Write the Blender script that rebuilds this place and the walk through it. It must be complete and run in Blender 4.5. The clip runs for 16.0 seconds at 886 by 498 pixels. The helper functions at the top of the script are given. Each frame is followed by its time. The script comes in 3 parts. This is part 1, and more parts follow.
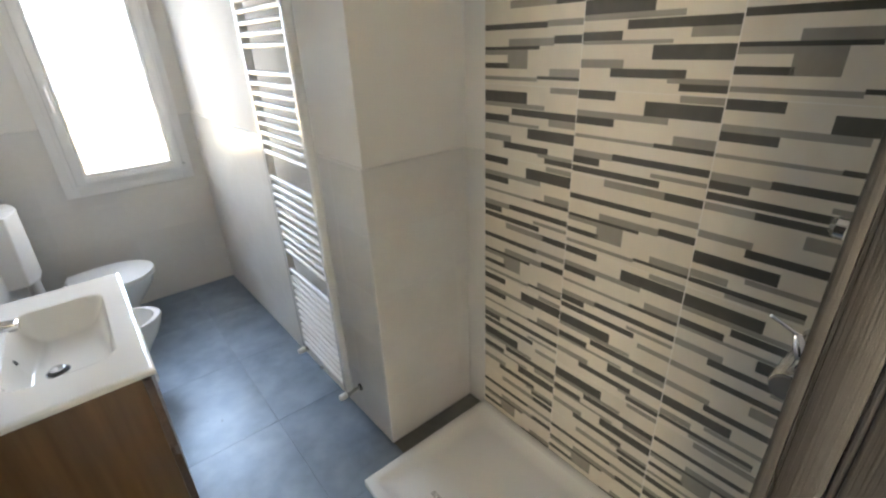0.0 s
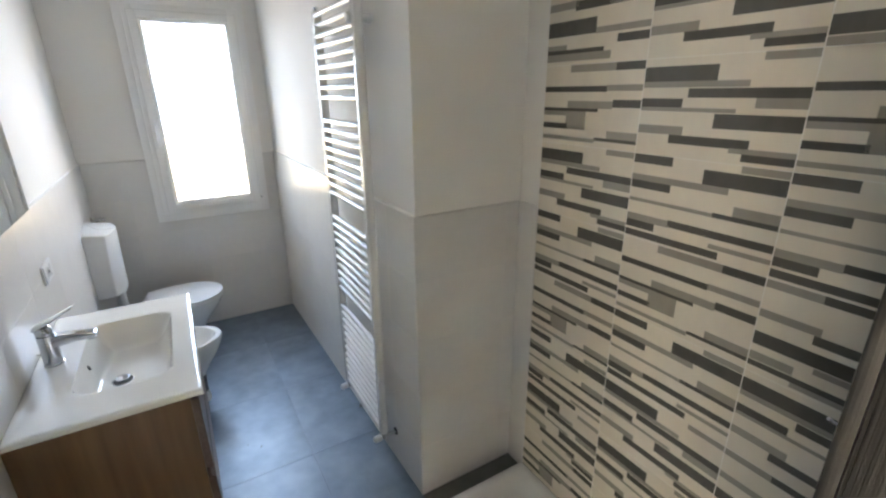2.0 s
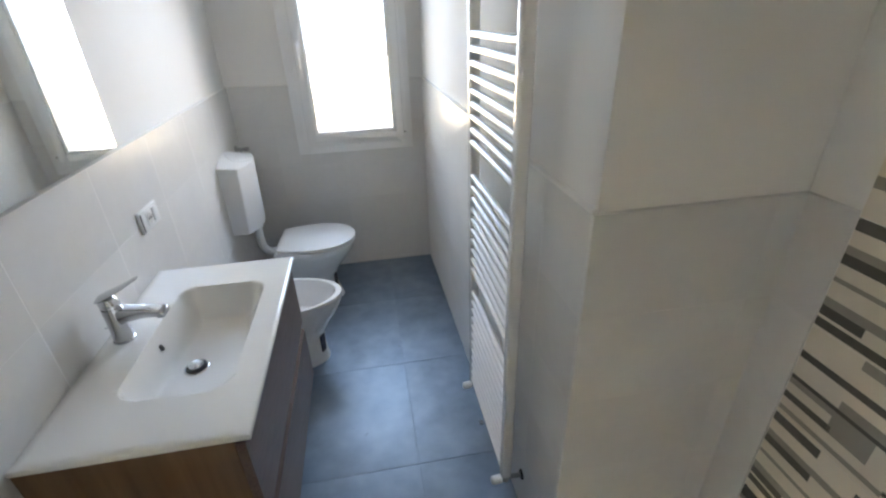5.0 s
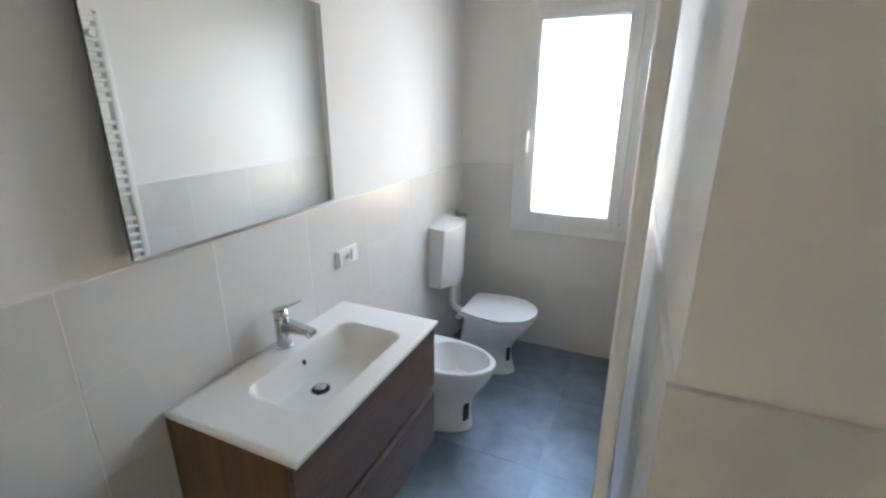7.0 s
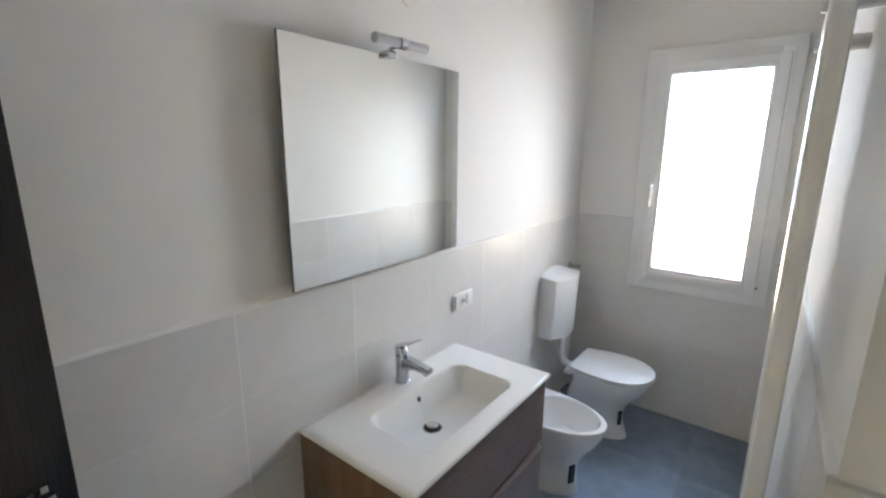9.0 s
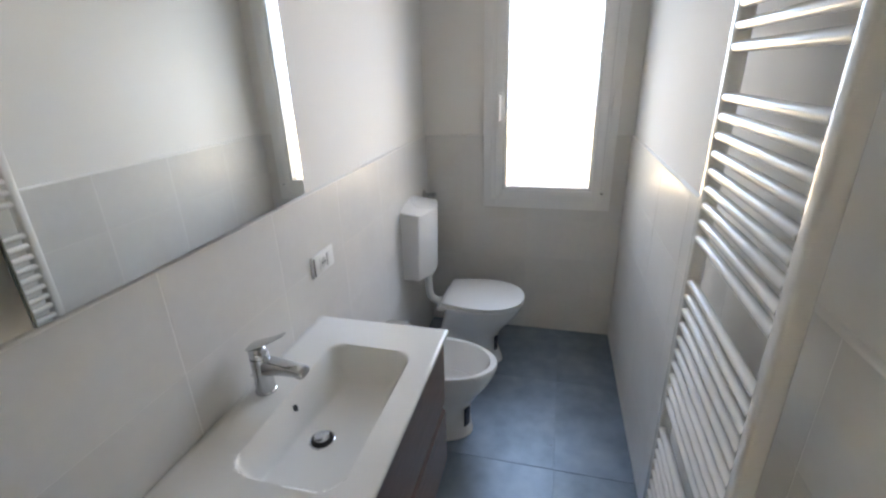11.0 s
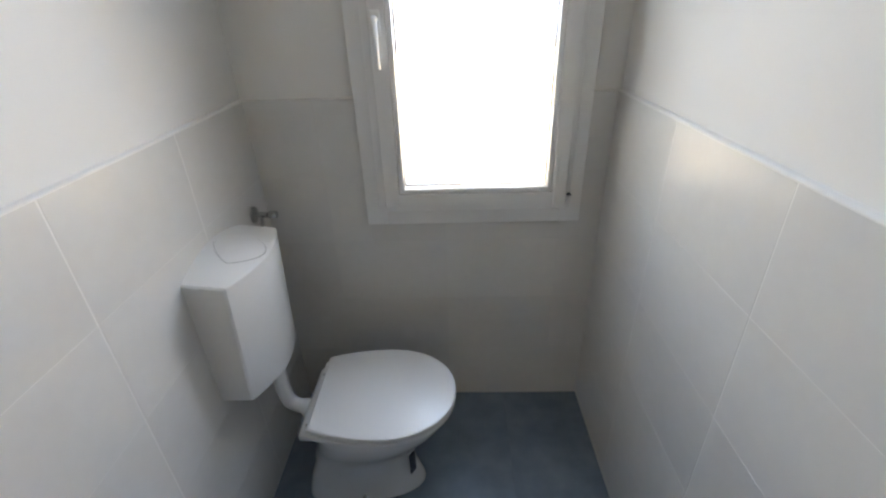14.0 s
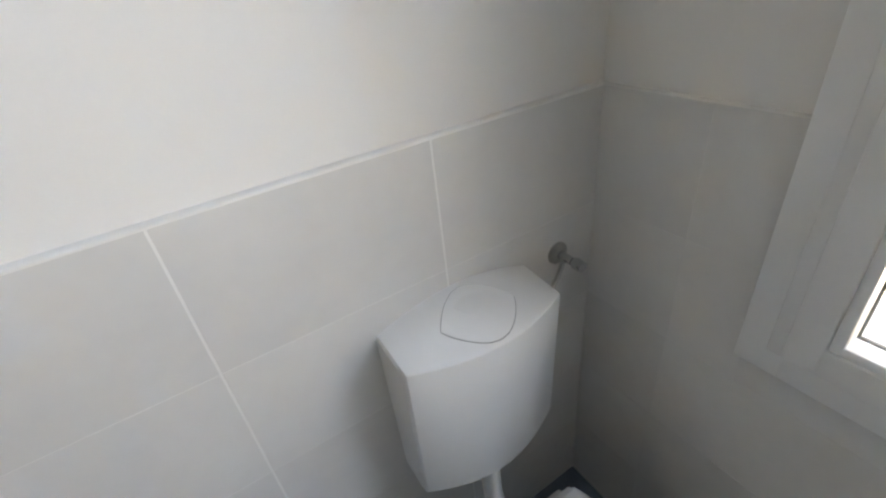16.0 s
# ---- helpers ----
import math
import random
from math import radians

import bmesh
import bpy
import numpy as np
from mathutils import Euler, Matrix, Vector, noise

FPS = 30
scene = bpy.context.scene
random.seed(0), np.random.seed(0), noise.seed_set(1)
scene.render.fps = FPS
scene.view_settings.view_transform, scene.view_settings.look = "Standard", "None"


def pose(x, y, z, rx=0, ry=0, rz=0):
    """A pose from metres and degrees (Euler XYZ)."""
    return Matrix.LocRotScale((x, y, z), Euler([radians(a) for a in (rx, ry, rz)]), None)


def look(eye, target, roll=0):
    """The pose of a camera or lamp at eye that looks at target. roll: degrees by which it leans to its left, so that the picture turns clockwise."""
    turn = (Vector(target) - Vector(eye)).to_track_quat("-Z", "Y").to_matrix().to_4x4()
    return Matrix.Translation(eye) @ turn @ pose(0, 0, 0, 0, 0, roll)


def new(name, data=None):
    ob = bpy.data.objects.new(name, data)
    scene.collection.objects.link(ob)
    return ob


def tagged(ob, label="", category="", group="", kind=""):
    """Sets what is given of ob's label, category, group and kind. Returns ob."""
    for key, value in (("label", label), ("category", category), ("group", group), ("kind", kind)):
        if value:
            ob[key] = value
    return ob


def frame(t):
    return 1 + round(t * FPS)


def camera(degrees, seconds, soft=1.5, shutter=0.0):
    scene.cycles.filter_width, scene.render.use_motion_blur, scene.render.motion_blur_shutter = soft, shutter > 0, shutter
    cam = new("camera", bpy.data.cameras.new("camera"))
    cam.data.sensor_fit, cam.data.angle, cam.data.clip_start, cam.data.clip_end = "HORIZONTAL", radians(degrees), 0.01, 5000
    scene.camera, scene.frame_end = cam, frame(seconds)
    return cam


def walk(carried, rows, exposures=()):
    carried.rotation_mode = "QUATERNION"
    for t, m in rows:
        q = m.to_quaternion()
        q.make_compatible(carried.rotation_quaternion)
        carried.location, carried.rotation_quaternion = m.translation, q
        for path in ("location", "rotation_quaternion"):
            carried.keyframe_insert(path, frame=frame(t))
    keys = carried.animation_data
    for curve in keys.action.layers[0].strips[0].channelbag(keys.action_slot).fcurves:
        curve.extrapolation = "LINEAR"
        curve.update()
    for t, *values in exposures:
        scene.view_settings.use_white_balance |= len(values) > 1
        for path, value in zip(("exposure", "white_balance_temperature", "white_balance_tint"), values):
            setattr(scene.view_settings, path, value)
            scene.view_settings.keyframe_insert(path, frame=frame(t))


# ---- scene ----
cam = camera(89.1, 16.0, soft=2.3)
PATH = [
    (0, (0.276, 0.08, 1.659), (1.406, 1.497, 0.812), -2.5),
    (0.5, (0.282, 0.066, 1.684), (1.441, 1.55, 1.008), -1.4),
    (1, (0.281, 0.051, 1.7), (1.41, 1.597, 1.122), -0.7),
    (1.5, (0.286, 0.047, 1.697), (1.332, 1.65, 1.118), -0.3),
    (2, (0.316, 0.049, 1.683), (1.273, 1.676, 1.021), -0.6),
    (2.5, (0.331, 0.071, 1.649), (1.193, 1.697, 0.866), -1.0),
    (3, (0.361, 0.159, 1.607), (1.19, 1.714, 0.661), -2.5),
    (3.5, (0.384, 0.317, 1.598), (1.233, 1.831, 0.605), -3.6),
    (4, (0.397, 0.455, 1.602), (1.164, 2.009, 0.603), -4.1),
    (4.5, (0.463, 0.576, 1.61), (1.008, 2.236, 0.636), -3.5),
    (4.7, (0.51, 0.623, 1.615), (0.95, 2.322, 0.656), -2.9),
    (7, (0.927, 0.765, 1.657), (0.158, 2.503, 1.036), 0.2),
    (7.5, (0.957, 0.719, 1.679), (-0.032, 2.38, 1.169), 0.4),
    (8, (0.954, 0.679, 1.691), (-0.202, 2.257, 1.275), 0.8),
    (8.2, (0.951, 0.659, 1.693), (-0.253, 2.209, 1.31), 1.0),
    (10.3, (0.704, 0.859, 1.675), (-0.205, 2.526, 1.047), -1.3),
    (10.5, (0.661, 0.897, 1.66), (-0.137, 2.611, 1.005), -1.5),
    (11, (0.586, 0.977, 1.637), (0.111, 2.773, 0.895), -1.8),
    (11.5, (0.533, 1.123, 1.617), (0.414, 2.936, 0.781), -0.2),
    (12, (0.513, 1.334, 1.566), (0.633, 3.131, 0.697), 0.6),
    (12.5, (0.502, 1.514, 1.536), (0.702, 3.287, 0.633), 1.0),
    (13, (0.454, 1.771, 1.53), (0.704, 3.527, 0.606), 0.8),
    (13.5, (0.447, 2.012, 1.533), (0.677, 3.759, 0.588), -0.1),
    (14, (0.464, 2.214, 1.518), (0.396, 3.969, 0.561), -2.1),
    (14.5, (0.51, 2.447, 1.554), (0.004, 4.109, 0.563), -4.2),
    (15, (0.492, 2.592, 1.51), (-0.362, 4.086, 0.49), -5.0),
    (15.5, (0.462, 2.814, 1.497), (-0.742, 4.017, 0.446), -7.0),
    (16, (0.398, 2.935, 1.497), (-1.084, 3.751, 0.43), -7.2),
]
EXPOSURES = [(0, 4.32, 6700, 16), (1.5, 4.18, 6500, 16), (3, 4.0, 6150, 16), (4.7, 3.95, 6250, 16), (7, 4.02, 6350, 16), (8.2, 4.14, 6400, 16), (11, 3.68, 6550, 18), (13, 3.56, 6600, 18), (14.5, 3.36, 6550, 16), (16, 3.40, 6600, 16)]
walk(cam, [(t, look(eye, target, roll)) for t, eye, target, roll in PATH], EXPOSURES)

# ---- world, sun, exposure ----
world = bpy.data.worlds.new("sky")
scene.world = world
world.use_nodes = True
wn = world.node_tree.nodes
sky = wn.new("ShaderNodeTexSky")
sky.sky_type, sky.sun_disc = "NISHITA", False
sky.sun_elevation, sky.sun_rotation = radians(13), radians(92.6)
wn["Background"].inputs["Strength"].default_value = 0.15
world.node_tree.links.new(sky.outputs["Color"], wn["Background"].inputs["Color"])
sun = new("sun", bpy.data.lights.new("sun", "SUN"))
sun.data.energy, sun.data.angle, sun.data.color = 3.0, radians(0.5), (1.0, 0.91, 0.78)
sun.matrix_world = look((22, -1, 5.1), (0, 0, 0))
# daylight through the pane: skylight falls inwards and down, light off the sunlit ground goes up
for name, z0, z1, watts, tint, drop in (("window_sky_light", 1.39, 2.17, 0.74, (0.565, 0.75, 0.98), -1.3), ("window_ground_light", 0.92, 1.39, 0.42, (1.0, 0.80, 0.46), 1.2)):
    day = new(name, bpy.data.lights.new(name, "AREA"))
    day.data.shape, day.data.size, day.data.size_y = "RECTANGLE", 0.600, z1 - z0
    day.data.energy, day.data.color, day.data.spread = watts, tint, radians(118)
    day.matrix_world = look((0.530, 3.86, (z0 + z1) / 2), (-0.40, 0, (z0 + z1) / 2 + drop))


# ---- materials ----
def mat(name, base, rough=0.5, metal=0.0, vary=0.06, scale=6.0, bump=0.0, fine=60.0, second=None, coat=0.0, rnd=0.0, stretch=None, spec=0.5, rvary=0.0, mixing=0.3, band=0.18):
    """A principled material with cloudy variation at two scales, fine relief and, for pieces, a shift by object."""
    m = bpy.data.materials.new(name)
    m.use_nodes = True
    n, l = m.node_tree.nodes, m.node_tree.links
    b = n["Principled BSDF"]
    b.inputs["Metallic"].default_value = metal
    b.inputs["Specular IOR Level"].default_value = spec
    b.inputs["Coat Weight"].default_value = coat
    b.inputs["Coat Roughness"].default_value = 0.06
    tc, mp, oi = n.new("ShaderNodeTexCoord"), n.new("ShaderNodeMapping"), n.new("ShaderNodeObjectInfo")
    l.new(tc.outputs["Object"], mp.inputs["Vector"])
    off = n.new("ShaderNodeMath")
    off.operation = "MULTIPLY"
    off.inputs[1].default_value = 7.0
    l.new(oi.outputs["Random"], off.inputs[0])
    l.new(off.outputs[0], mp.inputs["Location"])
    if stretch:
        mp.inputs["Scale"].default_value = stretch
    big, small = n.new("ShaderNodeTexNoise"), n.new("ShaderNodeTexNoise")
    big.inputs["Scale"].default_value, small.inputs["Scale"].default_value = scale, fine
    big.inputs["Detail"].default_value, small.inputs["Detail"].default_value = 5.0, 3.0
    l.new(mp.outputs["Vector"], big.inputs["Vector"])
    l.new(mp.outputs["Vector"], small.inputs["Vector"])
    add = n.new("ShaderNodeMix")
    add.data_type = "FLOAT"
    add.inputs[0].default_value = mixing
    l.new(big.outputs["Fac"], add.inputs[2])
    l.new(small.outputs["Fac"], add.inputs[3])
    ramp = n.new("ShaderNodeValToRGB")
    other = second or tuple(c * (1 - 2.2 * vary) for c in base)
    ramp.color_ramp.elements[0].position, ramp.color_ramp.elements[1].position = 0.5 - band, 0.5 + band
    ramp.color_ramp.elements[0].color, ramp.color_ramp.elements[1].color = (*other, 1), (*base, 1)
    l.new(add.outputs[0], ramp.inputs["Fac"])
    hs = n.new("ShaderNodeHueSaturation")
    l.new(ramp.outputs["Color"], hs.inputs["Color"])
    rng = n.new("ShaderNodeMapRange")
    rng.inputs["To Min"].default_value, rng.inputs["To Max"].default_value = 1 - rnd, 1 + rnd
    l.new(oi.outputs["Random"], rng.inputs["Value"])
    l.new(rng.outputs["Result"], hs.inputs["Value"])
    l.new(hs.outputs["Color"], b.inputs["Base Color"])
    rr = n.new("ShaderNodeMapRange")
    rr.inputs["To Min"].default_value, rr.inputs["To Max"].default_value = max(0.02, rough * (1 - rvary * 3)), rough * (1 + rvary * 3)
    l.new(add.outputs[0], rr.inputs["Value"])
    l.new(rr.outputs["Result"], b.inputs["Roughness"])
    if bump:
        bp = n.new("ShaderNodeBump")
        bp.inputs["Strength"].default_value, bp.inputs["Distance"].default_value = bump, 0.002
        l.new(add.outputs[0], bp.inputs["Height"])
        l.new(bp.outputs["Normal"], b.inputs["Normal"])
    return m


def wood(name, dark, light, rough, along, ring=38.0, bump=0.12, mixing=0.55, band=0.10, flow=0.35):
    """Veneer: streaks along one axis, two scales of grain."""
    m = mat(name, light, rough, second=dark, scale=1.6, fine=ring, bump=bump, vary=0.2, mixing=mixing, band=band,
            stretch=tuple(flow if a == along else 6.0 for a in "xyz"))
    return m


PAINT = mat("wall_paint", (0.80, 0.785, 0.755), 0.85, vary=0.015, scale=2.2, fine=260, bump=0.10, spec=0.12)
# cream chosen to warm the sunlight bounced off the unseen hall walls
HALL = mat("hall_bounce_cream", (0.80, 0.775, 0.68), 0.85, vary=0.02, scale=2.2, fine=200, bump=0.08, spec=0.12)
CEIL = mat("ceiling_paint", (0.82, 0.81, 0.79), 0.7, vary=0.015, scale=2.0, fine=220, bump=0.08)
TILE = mat("wall_tile", (0.690, 0.678, 0.656), 0.30, spec=0.28, vary=0.035, scale=4.5, fine=30, bump=0.03, rnd=0.02)
GROUT = mat("grout", (0.84, 0.83, 0.805), 0.7, vary=0.05, scale=9, fine=300, bump=0.2)
JOINT = mat("pale_joint", (0.78, 0.75, 0.69), 0.6, vary=0.04, scale=8)
DECO_L = mat("decor_light", (0.75, 0.69, 0.585), 0.14, vary=0.06, scale=5, fine=22, rnd=0.03, stretch=(1, 0.6, 9))
DECO_M = mat("decor_grey", (0.350, 0.330, 0.285), 0.16, vary=0.09, scale=6, fine=40, rnd=0.06, stretch=(1, 0.6, 9))
DECO_D = mat("decor_dark", (0.122, 0.120, 0.106), 0.17, vary=0.12, scale=6, fine=40, rnd=0.08, stretch=(1, 0.6, 9))
FLOOR = mat("floor_tile", (0.222, 0.278, 0.352), 0.40, spec=0.85, vary=0.19, scale=3.2, fine=11, bump=0.05, rnd=0.03, rvary=0.03, mixing=0.4, band=0.14)
# blue put into the reflections to give the floor its sky sheen
FLOOR.node_tree.nodes["Principled BSDF"].inputs["Specular Tint"].default_value = (0.76, 0.89, 1.0, 1)
FGROUT = mat("floor_grout", (0.205, 0.256, 0.322), 0.8, vary=0.1, scale=20)
CERAMIC = mat("white_ceramic", (0.80, 0.80, 0.795), 0.10, vary=0.012, scale=4, coat=0.4)
RESIN = mat("white_worktop", (0.80, 0.785, 0.745), 0.13, vary=0.012, scale=5, coat=0.4)
PLASTIC = mat("white_plastic", (0.79, 0.79, 0.785), 0.28, vary=0.015, scale=5, rvary=0.0)
PVC = mat("white_upvc", (0.80, 0.80, 0.79), 0.30, vary=0.02, scale=4)
ENAMEL = mat("white_enamel", (0.80, 0.79, 0.77), 0.22, vary=0.02, scale=5)
CHROME = mat("chrome", (0.60, 0.61, 0.63), 0.07, 1.0, vary=0.02, scale=12)
STEEL = mat("dull_steel", (0.45, 0.45, 0.44), 0.28, 1.0, vary=0.08, scale=30)
# black for rubber parts, and for the shade inside gaps and holes
BLACK = mat("black_rubber_and_recess_shade", (0.02, 0.02, 0.022), 0.5, vary=0.1, scale=20)
WELL = mat("socket_and_shadow_grey", (0.55, 0.55, 0.54), 0.4, vary=0.05, scale=30)
STICK = mat("sticker_dark", (0.018, 0.022, 0.04), 0.35, vary=0.1, scale=30)
INK = mat("grey_ink", (0.12, 0.12, 0.12), 0.6, vary=0.05, scale=30)
SIDE = wood("walnut_side", (0.110, 0.060, 0.027), (0.190, 0.109, 0.051), 0.42, "z", 7, 0.03, 0.45, 0.16)
FRONT = wood("grey_walnut", (0.088, 0.055, 0.045), (0.160, 0.108, 0.089), 0.40, "y", 34)
DOOR = wood("dark_oak", (0.005, 0.0049, 0.0048), (0.019, 0.0182, 0.0176), 0.5, "z", 120, 0.3, 0.96, 0.12, 0.07)
MIRROR = mat("mirror_silver", (0.90, 0.92, 0.91), 0.012, 1.0, vary=0.004, scale=3, rvary=0.0)
BACKING = mat("mirror_edge", (0.16, 0.18, 0.17), 0.25, vary=0.05, scale=20)
WIRE = mat("wire_white", (0.65, 0.65, 0.62), 0.4, vary=0.03, scale=20)
GROUND = mat("dry_ground", (0.50, 0.41, 0.30), 0.9, vary=0.15, scale=0.2, fine=3, bump=0.3)


def glass(name, rough):
    m = bpy.data.materials.new(name)
    m.use_nodes = True
    b = m.node_tree.nodes["Principled BSDF"]
    b.inputs["Base Color"].default_value = (0.97, 0.98, 0.98, 1)
    b.inputs["Transmission Weight"].default_value, b.inputs["Roughness"].default_value, b.inputs["IOR"].default_value = 1.0, rough, 1.45
    return m


GLASS = glass("pane_glass", 0.0)
ACRYL = mat("frosted_acrylic", (0.46, 0.46, 0.49), 0.3, vary=0.05, scale=20, coat=0.3)


# ---- mesh helpers ----
def link_mesh(name, bm, material, smooth=None):
    me = bpy.data.meshes.new(name)
    bmesh.ops.recalc_face_normals(bm, faces=bm.faces)
    bm.to_mesh(me)
    bm.free()
    for m in (material if isinstance(material, (list, tuple)) else [material]):
        me.materials.append(m)
    if smooth is not None:
        me.shade_smooth()
        me.set_sharp_from_angle(angle=radians(smooth))
    return new(name, me)


def thing(name, base, label, category, group="", kind=""):
    ob = new(name)
    ob.empty_display_size = 0.05
    ob.location = base
    return tagged(ob, label, category, group, kind)


def part(name, bm, material, parent, label="", smooth=35):
    ob = link_mesh(name, bm, material, smooth)
    ob.parent = parent
    ob.matrix_parent_inverse = Matrix.Translation(parent.location).inverted() if parent.data is None else Matrix()
    if label:
        ob["label"] = label
    return ob


def box(x0, x1, y0, y1, z0, z1, bevel=0.0, seg=2, bm=None):
    own = bmesh.new()
    bmesh.ops.create_cube(own, size=1, matrix=Matrix.Translation(((x0 + x1) / 2, (y0 + y1) / 2, (z0 + z1) / 2)) @ Matrix.Diagonal((x1 - x0, y1 - y0, z1 - z0, 1)))
    if bevel:
        bmesh.ops.bevel(own, geom=own.edges[:], offset=bevel, segments=seg, affect="EDGES", profile=0.5)
    return own if bm is None else merge(bm, own)


def merge(bm, other):
    me = bpy.data.meshes.new("tmp")
    other.to_mesh(me)
    other.free()
    bm.from_mesh(me)
    bpy.data.meshes.remove(me)
    return bm


def loft(rings, bm=None, cap0=True, cap1=True):
    bm = bm or bmesh.new()
    vs = [[bm.verts.new(p) for p in r] for r in rings]
    n = len(rings[0])
    for a, b in zip(vs, vs[1:]):
        for k in range(n):
            bm.faces.new((a[k], a[(k + 1) % n], b[(k + 1) % n], b[k]))
    if cap0:
        bm.faces.new(vs[0][::-1])
    if cap1:
        bm.faces.new(vs[-1])
    return bm


def tube(points, radius, seg=14, bm=None, caps=True):
    """A pipe along points; radius a number or one for each point."""
    pts = [Vector(p) for p in points]
    rad = radius if isinstance(radius, (list, tuple)) else [radius] * len(pts)
    rings, up = [], None
    for k, p in enumerate(pts):
        d = (pts[min(k + 1, len(pts) - 1)] - pts[max(k - 1, 0)]).normalized()
        if up is None:
            up = d.orthogonal().normalized()
        up = (up - d * up.dot(d)).normalized()
        side = d.cross(up)
        rings.append([p + (up * math.cos(2 * math.pi * i / seg) + side * math.sin(2 * math.pi * i / seg)) * rad[k] for i in range(seg)])
    return loft(rings, bm, caps, caps)


def bend(points, steps=8):
    """A smooth curve through points (Catmull-Rom)."""
    p = [Vector(q) for q in points]
    p = [2 * p[0] - p[1]] + p + [2 * p[-1] - p[-2]]
    out = []
    for a, b, c, d in zip(p, p[1:], p[2:], p[3:]):
        for k in range(steps):
            t = k / steps
            out.append(0.5 * ((2 * b) + (c - a) * t + (2 * a - 5 * b + 4 * c - d) * t * t + (3 * b - a - 3 * c + d) * t ** 3))
    return out + [p[-2]]


def prism(poly, z0, z1):
    return loft([[(x, y, z0) for x, y in poly], [(x, y, z1) for x, y in poly]])


def rrect(x0, x1, y0, y1, z, r, n=6):
    out = []
    for cx, cy, a in ((x1 - r, y1 - r, 0), (x0 + r, y1 - r, 90), (x0 + r, y0 + r, 180), (x1 - r, y0 + r, 270)):
        for k in range(n + 1):
            t = radians(a + 90 * k / n)
            out.append((cx + r * math.cos(t), cy + r * math.sin(t), z))
    return out


def dring(z, xb, xf, hw, cy, square=3.2, mid=0.42, n=56):
    """A plan outline with a rounded front at xf and a squarer back at xb."""
    out, xc = [], xb + (xf - xb) * mid
    for k in range(n):
        t = 2 * math.pi * k / n
        c, s = math.cos(t), math.sin(t)
        if c >= 0:
            out.append((xc + (xf - xc) * c, cy + hw * s, z))
        else:
            e = 2 / square
            out.append((xc - (xc - xb) * abs(c) ** e, cy + hw * math.copysign(abs(s) ** e, s), z))
    return out


def structure(name, bm, material, label, category, smooth=None):
    return tagged(link_mesh(name, bm, material, smooth), label, category, kind="structure")


# ---- the room's plan ----
XL, XA, YW, YP, YD = -0.211, 1.482, 3.677, 1.418, 0.105      # left wall, shower wall, window wall, pillar face, door wall
XT, LIFT = -0.1985, 0.006                                     # tile face on the left wall, tile bed
H, ZT, ROW, TW = 2.70, 1.266, 0.2516, 0.4065                   # ceiling, tile top, tile height and pitch
RIGHT = (Vector((1.009, YP, 0)), Vector((0.976, YW, 0)))      # the radiator wall, a little out of square

wall_west = structure("wall_west", prism([(XL - 0.12, -0.02), (XL + 0.007, -0.02), (XL - 0.0085, YW), (XL - 0.0085, YW + 0.24), (XL - 0.12, YW + 0.24)], 0, H), PAINT, "white painted wall above pale tiles", "wall")
wall_east = structure("wall_east", prism([(RIGHT[0].x, YP), (XA + 0.14, YP), (XA + 0.14, YW + 0.24), (RIGHT[1].x, YW + 0.24), (RIGHT[1].x, YW)], 0, H), PAINT,
                      "white painted wall block behind the radiator", "wall")
wall_shower = structure("wall_shower", box(XA, XA + 0.14, -0.02, YP - 0.002, 0, H), PAINT, "shower wall clad in striped decor tiles", "wall")
WX0, WX1, WZ0, WZ1 = 0.192, 0.845, 0.888, 2.208
bm = box(XL - 0.008, WX0, YW, YW + 0.24, 0, H)
box(WX1, RIGHT[1].x, YW, YW + 0.24, 0, H, bm=bm)
box(WX0, WX1, YW, YW + 0.24, 0, WZ0, bm=bm)
box(WX0, WX1, YW, YW + 0.24, WZ1, H, bm=bm)
wall_north = structure("wall_north", bm, PAINT, "white painted end wall with a tall window", "wall")
DX0, DX1, DZ = -0.105, 0.683, 2.10
bm = box(XL + 0.007, DX0, -0.02, YD, 0, H)
box(DX1, XA, -0.02, YD, 0, H, bm=bm)
box(DX0, DX1, -0.02, YD, DZ, H, bm=bm)
wall_south = structure("wall_south", bm, PAINT, "white painted wall with the bathroom doorway", "wall")
ceiling = structure("ceiling", box(-1.6, 2.0, -2.4, YW + 0.24, H, H + 0.12), CEIL, "plain white ceiling", "ceiling")
floor = structure("floor", box(-1.6, 2.0, -2.4, YW + 0.24, -0.15, -0.003), FGROUT, "blue-grey concrete-look floor tiles", "floor")
# unseen hall: its east opening is added to bounce sunlight through the doorway
bm = box(-1.6, -1.48, -2.4, -0.02, 0, H)
box(1.88, 2.0, -2.4, -1.70, 0, H, bm=bm)
box(1.88, 2.0, -0.25, -0.02, 0, H, bm=bm)
box(1.88, 2.0, -1.70, -0.25, 0, 1.15, bm=bm)
box(1.88, 2.0, -1.70, -0.25, 2.45, H, bm=bm)
box(-1.48, XL - 0.12, -0.02, 0.10, 0, H, bm=bm)
box(XA + 0.14, 1.88, -0.02, 0.10, 0, H, bm=bm)
box(-1.48, 1.88, -2.4, -2.28, 0, H, bm=bm)
wall_hall = structure("wall_hall", bm, HALL, "unseen cream hall walls, opening added to admit sun", "wall")
ground = tagged(link_mesh("ground", box(-900, 900, -900, 900, -3.4, -3.2), GROUND), "dry sunlit ground far below the window", "ground", kind="structure")


